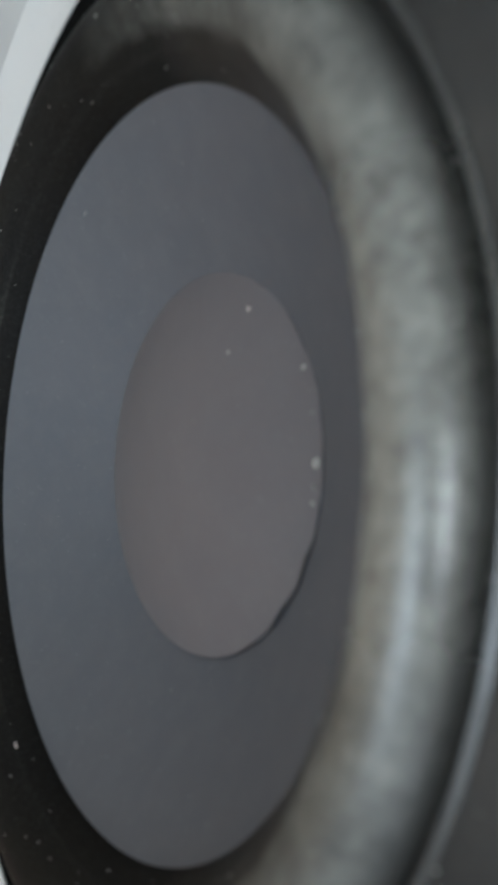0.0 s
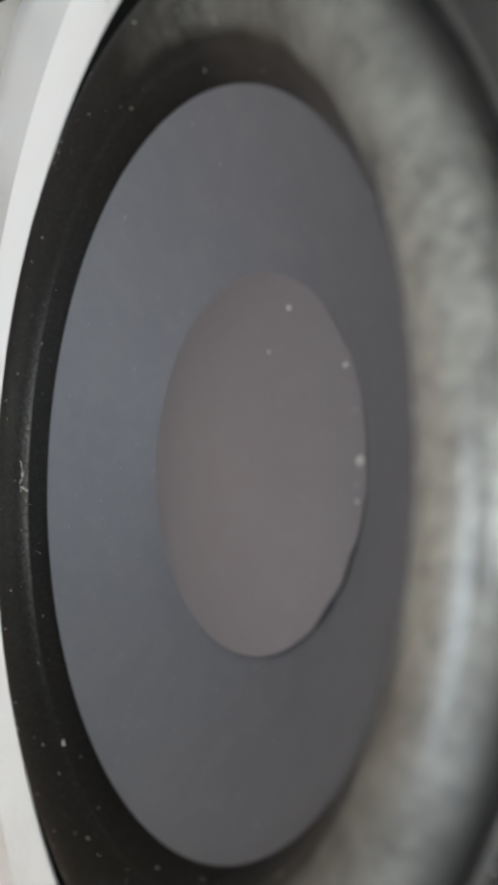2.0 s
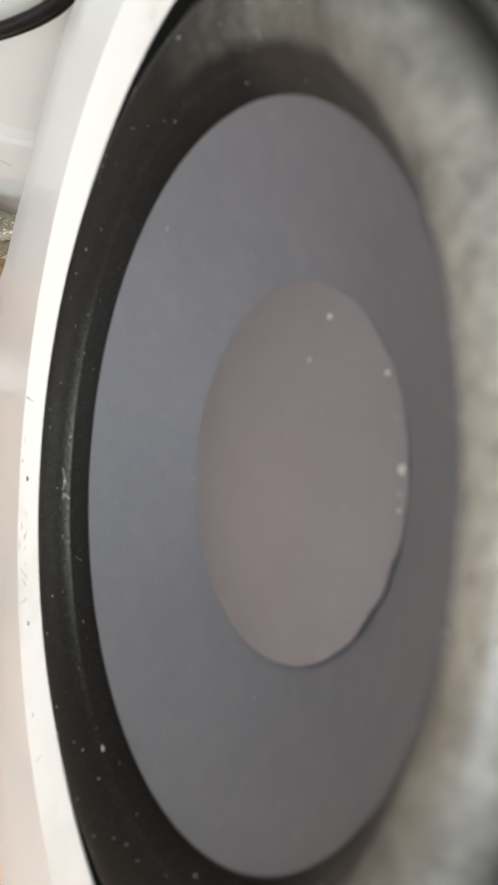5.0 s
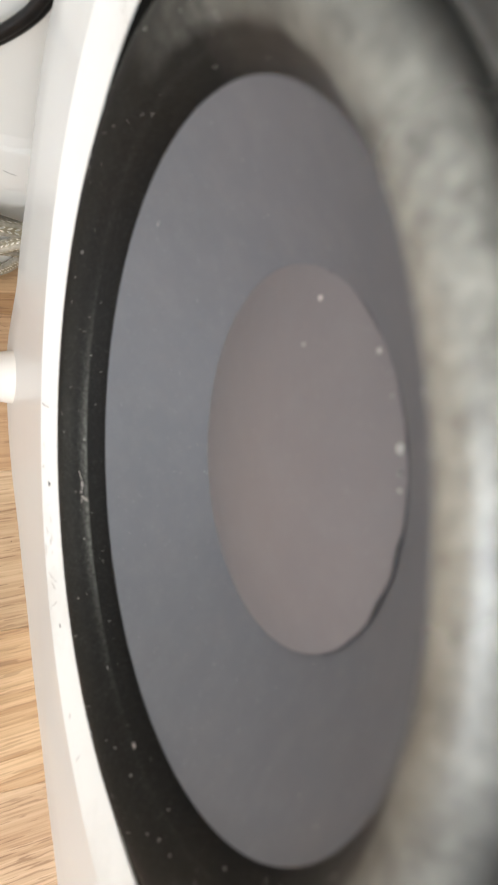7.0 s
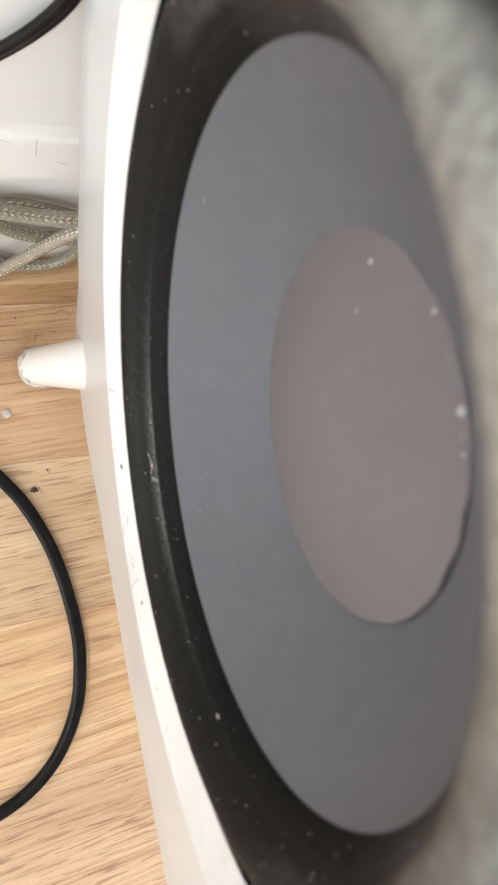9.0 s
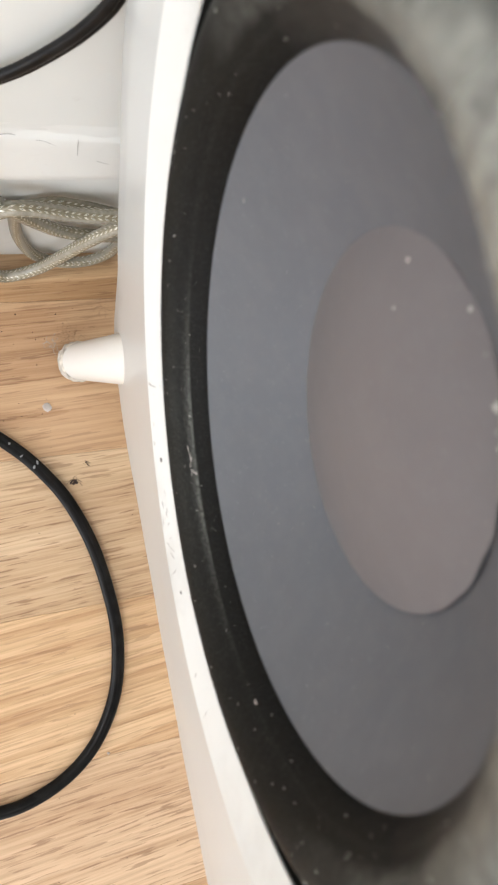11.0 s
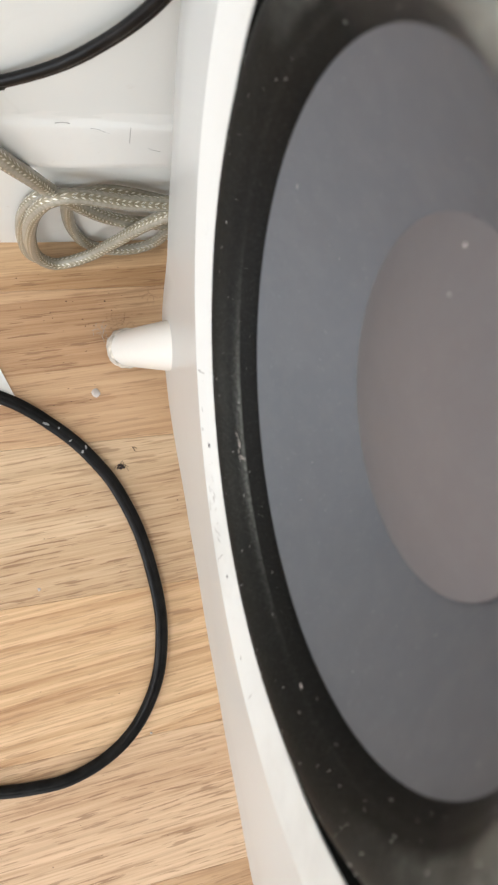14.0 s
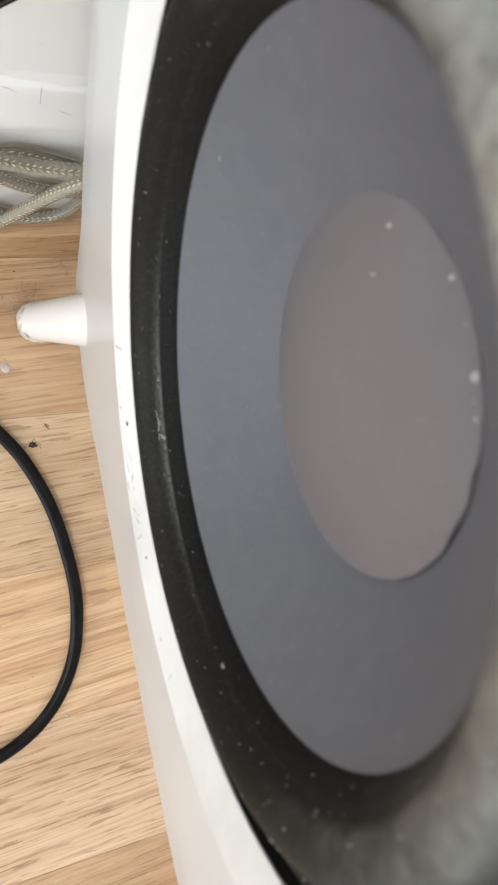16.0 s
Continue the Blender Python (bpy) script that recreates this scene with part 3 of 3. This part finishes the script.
# ---------------------------------------------------------------- small things on the floor
bm = bmesh.new()
vs = [bm.verts.new(p) for p in ((-0.0359, -0.0098, 0.0004), (-0.0426, 0.0070, 0.0006), (-0.0991, 0.0132, 0.0012), (-0.0921, -0.0293, 0.0004))]
f = bm.faces.new(vs)
r = bmesh.ops.extrude_face_region(bm, geom=[f])
bmesh.ops.translate(bm, vec=(0, 0, 0.0003), verts=[v for v in r["geom"] if isinstance(v, bmesh.types.BMVert)])
bmesh.ops.recalc_face_normals(bm, faces=bm.faces)
slip = tagged(part("paper_slip", bm, PAPER, smooth=False), "white printed paper slip lying under the black cord", "paper")
for k in range(3):
    bm = bmesh.new()
    box(bm, -0.0595, -0.0034 - 0.0030 * k, 0.0011, -0.0430 + 0.0012 * (k % 2), -0.0026 - 0.0030 * k, 0.0014)
    part("print_bar", bm, INK, slip, "faint reddish line of print")


def litter(name, at, size, mat, label, squash=0.6, seed=1):
    bm = bmesh.new()
    blob(bm, (0, 0, size * squash * 0.6), size, seed, squash, 2)
    ob = part(name, bm, mat)
    ob.location = at
    return tagged(ob, label, name.split("_")[-1])


litter("pale_crumb", (-0.0068, -0.0101, 0.0), 0.0016, CRUMB, "pale translucent crumb on the oak floor", 0.3, 2)
litter("pale_crumb", (0.0008, -0.1452, 0.0), 0.0005, CRUMB, "tiny pale crumb on the oak floor", 0.6, 5)
litter("pale_crumb", (-0.0351, -0.0819, 0.0), 0.0006, CRUMB, "tiny pale crumb on the oak floor", 0.6, 6)
litter("dark_crumb", (-0.0143, 0.0255, 0.0), 0.0003, GRIME, "tiny dark crumb on the oak floor", 0.6, 7)
litter("dark_crumb", (0.0001, 0.0249, 0.0), 0.0003, GRIME, "tiny dark crumb on the oak floor", 0.6, 8)


def lint(at, reach, seed, mat, label, strands=9, thick=0.00022, grit=1.6):
    rnd = random.Random(seed)
    bm = bmesh.new()
    for _ in range(strands):
        a = rnd.uniform(0, 6.28)
        curl = rnd.choice((-1, 1)) * rnd.uniform(0.05, 0.45)
        p, pts = Vector((rnd.gauss(0, 0.28), rnd.gauss(0, 0.22), 0.02)) * reach, []
        for s in range(6):
            pts.append(tuple(p))
            a += curl + rnd.uniform(-0.3, 0.3)
            p = p + Vector((math.cos(a), math.sin(a), rnd.uniform(-0.3, 0.35))) * reach * 0.15
            p.z = max(p.z, thick)
        t = tube(pts, round_section(thick, 5), 3)
        me = bpy.data.meshes.new("t")
        t.to_mesh(me)
        t.free()
        bm.from_mesh(me)
        bpy.data.meshes.remove(me)
    for _ in range(strands if grit else 0):
        blob(bm, (rnd.gauss(0, 0.2) * reach, rnd.gauss(0, 0.16) * reach, thick), thick * grit, rnd.random() * 9, 0.6, 1)
    ob = part("lint", bm, mat)
    ob.location = at
    return tagged(ob, label, "lint")


lint((-0.0003, -0.0396, 0.0), 0.0038, 3, LINT, "small dark tuft of lint beside the black cord", 8, 0.00008, 7.0)
lint((0.0051, -0.0328, 0.0), 0.0030, 4, LINT, "thin curled dark hair of lint on the floor", 3, 0.00010)
lint((-0.0024, 0.0130, 0.0), 0.0045, 5, DUST, "grey wisps of dust by the speaker foot", 12, 0.00005)
lint((0.0047, 0.0162, 0.0), 0.0060, 15, SMUT, "brown wisps of dirt by the speaker foot", 16, 0.00005)
lint((0.0190, 0.0269, 0.0), 0.0060, 6, SMUT, "brown wisps of dirt under the loudspeaker", 8, 0.00005)

rnd = random.Random(11)
bm = bmesh.new()
for _ in range(110):
    x, y = rnd.gauss(-0.004, 0.022), rnd.gauss(0.018, 0.016)
    if rnd.random() < 0.3:
        x, y = rnd.uniform(-0.07, 0.03), rnd.uniform(-0.22, 0.03)
    if y < 0.046:
        blob(bm, (x, y, 0.0001), rnd.choice((0.0001, 0.00012, 0.00016, 0.00024)), rnd.random() * 9, 0.6, 1)
tagged(part("floor_grit", bm, GRIME), "scattered dark grit on the oak floor", "grit", kind="stuff")

# ---------------------------------------------------------------- dust and chips on the loudspeaker
INV = DRIVER.inverted()


def face_height(r):
    if r < CAPR:
        return cap_height(r)
    if r < 0.0590:
        return cone_height(min(r, 0.0588))
    if r < 0.0752:
        return surround_height(r) + 0.0001
    if r < 0.0800:
        return 0.0047
    return 0.0055 + (r - 0.0845) * 0.31


def on_face(p):
    return Vector((p[0], p[1], face_height(math.hypot(p[0], p[1]))))


def speck(p, size, mat, label, seed, squash=0.5):
    bm = bmesh.new()
    blob(bm, (0, 0, 0), size, seed, squash, 2)
    ob = part("dust_speck", bm, mat)
    ob.matrix_basis = DRIVER @ Matrix.Translation(on_face(p))
    return tagged(ob, label, "speck", "specks on the woofer")


speck((-0.0260, 0.0159), 0.00055, CRUMB, "pale speck of dust on the woofer's cap", 1, 0.8)
speck((-0.0188, 0.0132), 0.00065, DUST, "pale smudge of dust on the woofer's cap", 2, 0.3)
speck((-0.0016, 0.0252), 0.00040, HAZE, "faint smudge of dust on the woofer's cap", 9, 0.2)
speck((-0.0494, -0.0245), 0.00060, HAZE, "faint smudge of dust on the woofer's cone", 10, 0.2)
for k, (x, y, sz) in enumerate(((-0.0160, 0.0302, 0.0006), (-0.0093, 0.0327, 0.0005), (-0.0018, 0.0340, 0.0008), (0.0016, 0.0338, 0.0005), (0.0040, 0.0337, 0.0004), (-0.0125, 0.0316, 0.0004))):
    speck((x * 0.972, y * 0.972), sz * 0.9, DUST if k in (0, 2, 4) else HAZE, "crumb of grey dust caught at the cap's edge", 3 + k, 0.7)
bm = bmesh.new()
rnd = random.Random(21)
for _ in range(420):
    r = rnd.choice((rnd.uniform(0.0595, 0.0752), rnd.uniform(0.060, 0.0752), rnd.uniform(0.0755, 0.079), rnd.uniform(0.034, 0.058)))
    a = rnd.uniform(0, 2 * math.pi)
    s = rnd.choice((0.0001, 0.00012, 0.00016, 0.00022)) * (0.55 if r < 0.059 else 1.0)
    blob(bm, (r * math.cos(a), r * math.sin(a), face_height(r)), s, rnd.random() * 9, 0.6, 1)
ob = part("dust", bm, DUST)
ob.matrix_basis = DRIVER
tagged(ob, "fine pale dust lying on the black surround", "dust", kind="stuff")
lint_on = lint((0, 0, 0), 0.0058, 31, CRUMB, "pale wisp of lint stuck to the black surround", 7, 0.00007, 0)
lint_on.matrix_basis = DRIVER @ Matrix.Translation(on_face((0.0066, -0.0624)))
lint_low = lint((0, 0, 0), 0.0014, 32, CRUMB, "pale flake of lint on the black surround", 2, 0.00018)
lint_low.matrix_basis = DRIVER @ Matrix.Translation(on_face((0.0554, -0.0272)))


def chip(p, size, stretch, turn, seed):
    q = Vector((p[0], p[1], 0))
    r = math.hypot(q.x, q.y)
    h = face_height(r) + 0.00002
    bm = bmesh.new()
    blob(bm, (0, 0, 0), size, seed, 0.08, 2)
    bmesh.ops.scale(bm, vec=(stretch, 1, 1), verts=bm.verts)
    bmesh.ops.rotate(bm, cent=(0, 0, 0), matrix=Matrix.Rotation(turn, 3, "Z"), verts=bm.verts)
    bmesh.ops.rotate(bm, cent=(0, 0, 0), matrix=Matrix.Rotation(0.30, 3, Vector((q.y, -q.x, 0)).normalized()), verts=bm.verts)
    bmesh.ops.translate(bm, vec=(q.x, q.y, h), verts=bm.verts)
    part("chip", bm, SOOT if seed < 3 else SCUFF, bezel, "dark chip in the white lacquer")


for x, y, size, stretch, turn, seed in ((0.0105, -0.0890, 0.00016, 7.0, 0.9, 21), (0.0145, -0.0898, 0.00013, 9.0, 0.5, 22), (0.0205, -0.0872, 0.00016, 8.0, 1.1, 23), (0.0235, -0.0882, 0.00025, 2.0, 0.2, 24),
                                        (-0.0020, -0.0892, 0.00018, 6.0, 0.7, 25), (0.0310, -0.0855, 0.00014, 9.0, 1.3, 26), (0.0046, -0.0909, 0.00055, 1.5, 0.3, 1), (0.0422, -0.0803, 0.00040, 1.5, 0.8, 2), (-0.0180, -0.0920, 0.00035, 2.2, 1.1, 3),
                                        (-0.0004, -0.0940, 0.00030, 2.0, 0.2, 4), (0.0208, -0.0893, 0.00035, 2.6, 0.4, 5), (0.0325, -0.0860, 0.00022, 7.0, 0.95, 6),
                                        (0.0298, -0.0880, 0.00018, 9.0, 1.0, 7), (0.0620, -0.0682, 0.00030, 2.0, 0.2, 8), (0.0696, -0.0604, 0.00014, 9.0, -0.6, 9)):
    chip((x, y), size, stretch, turn, seed)
rnd = random.Random(77)
for k in range(26):
    a = rnd.gauss(0.16, 0.17)
    r = rnd.uniform(0.0850, 0.0945)
    chip((r * math.sin(a), -r * math.cos(a)), rnd.choice((0.00010, 0.00014, 0.00020)), rnd.uniform(2.0, 11.0), rnd.gauss(0.25, 0.5), 30 + k)

# ---------------------------------------------------------------- the ceiling lamp and the added windows
lamp = new("ceiling_lamp")
lamp.location = (-1.60, -0.28, H)
tagged(lamp, "round white flush ceiling lamp", "lamp")
part("base", revolve([(0.0, 0.0), (0.20, 0.0), (0.20, -0.03), (0.0, -0.03)], 48), TRIM, lamp)
bm = bmesh.new()
box(bm, X0 - 0.07, WY0, WZ0, X0 - 0.03, WY0 + 0.05, WZ1)
box(bm, X0 - 0.07, WY1 - 0.05, WZ0, X0 - 0.03, WY1, WZ1)
box(bm, X0 - 0.07, WY0 + 0.05, WZ0, X0 - 0.03, WY1 - 0.05, WZ0 + 0.05)
box(bm, X0 - 0.07, WY0 + 0.05, WZ1 - 0.05, X0 - 0.03, WY1 - 0.05, WZ1)
structure("window_1", bm, TRIM, "white painted frame of an added, unseen window")
bm = bmesh.new()
box(bm, WX0, Y0 - 0.08, 0.65, WX0 + 0.05, Y0 - 0.03, 1.95)
box(bm, WX1 - 0.05, Y0 - 0.08, 0.65, WX1, Y0 - 0.03, 1.95)
box(bm, WX0 + 0.05, Y0 - 0.08, 0.65, WX1 - 0.05, Y0 - 0.03, 0.70)
box(bm, WX0 + 0.05, Y0 - 0.08, 1.90, WX1 - 0.05, Y0 - 0.03, 1.95)
structure("window_2", bm, TRIM, "white painted frame of an added, unseen window")

# ---------------------------------------------------------------- the oak floor, strip by strip
bm = bmesh.new()
box(bm, X0 - 0.1, Y0 - 0.12, -0.06, X1 + 0.1, YW, -0.016)
floor = structure("floor", bm, GRIME, "honey-coloured oak strip floor, worn and gritty")
PITCH, FIRST = 0.0587, 0.0300


def strip_mesh(width, length, wood):
    bm = bmesh.new()
    w, l, b, d = width / 2 - 0.00004, length / 2 - 0.00004, 0.00012, 0.012
    top = [bm.verts.new((sx * (l - b), sy * (w - b), 0)) for sx, sy in ((-1, -1), (1, -1), (1, 1), (-1, 1))]
    mid = [bm.verts.new((sx * l, sy * w, -b)) for sx, sy in ((-1, -1), (1, -1), (1, 1), (-1, 1))]
    low = [bm.verts.new((sx * l, sy * w, -d)) for sx, sy in ((-1, -1), (1, -1), (1, 1), (-1, 1))]
    bm.faces.new(top)
    for a, c in ((top, mid), (mid, low)):
        for k in range(4):
            bm.faces.new((a[k], c[k], c[(k + 1) % 4], a[(k + 1) % 4]))
    bmesh.ops.recalc_face_normals(bm, faces=bm.faces)
    me = bpy.data.meshes.new("strip")
    bm.to_mesh(me)
    bm.free()
    me.materials.append(wood)
    return me


LENGTHS = [1.1, 0.75, 0.95, 0.5]
WHOLE = [[strip_mesh(PITCH, v, wood) for v in LENGTHS] for wood in OAKS]
CUT = [strip_mesh(YW - FIRST, v, OAKS[0]) for v in LENGTHS]
rnd = random.Random(5)
for row in range(0, 39):
    y1 = YW if row == 0 else FIRST - PITCH * (row - 1)
    y0 = FIRST if row == 0 else y1 - PITCH
    order = list(range(4))
    rnd.shuffle(order)
    x = X0 - 0.05
    for i in order:
        v = LENGTHS[i]
        wood = row if row < 5 else rnd.randrange(5)
        strip = new("strip", WHOLE[wood][i] if row else CUT[i])
        strip.parent = floor
        strip.location = (x + v / 2, (y0 + y1) / 2, 0)
        x += v
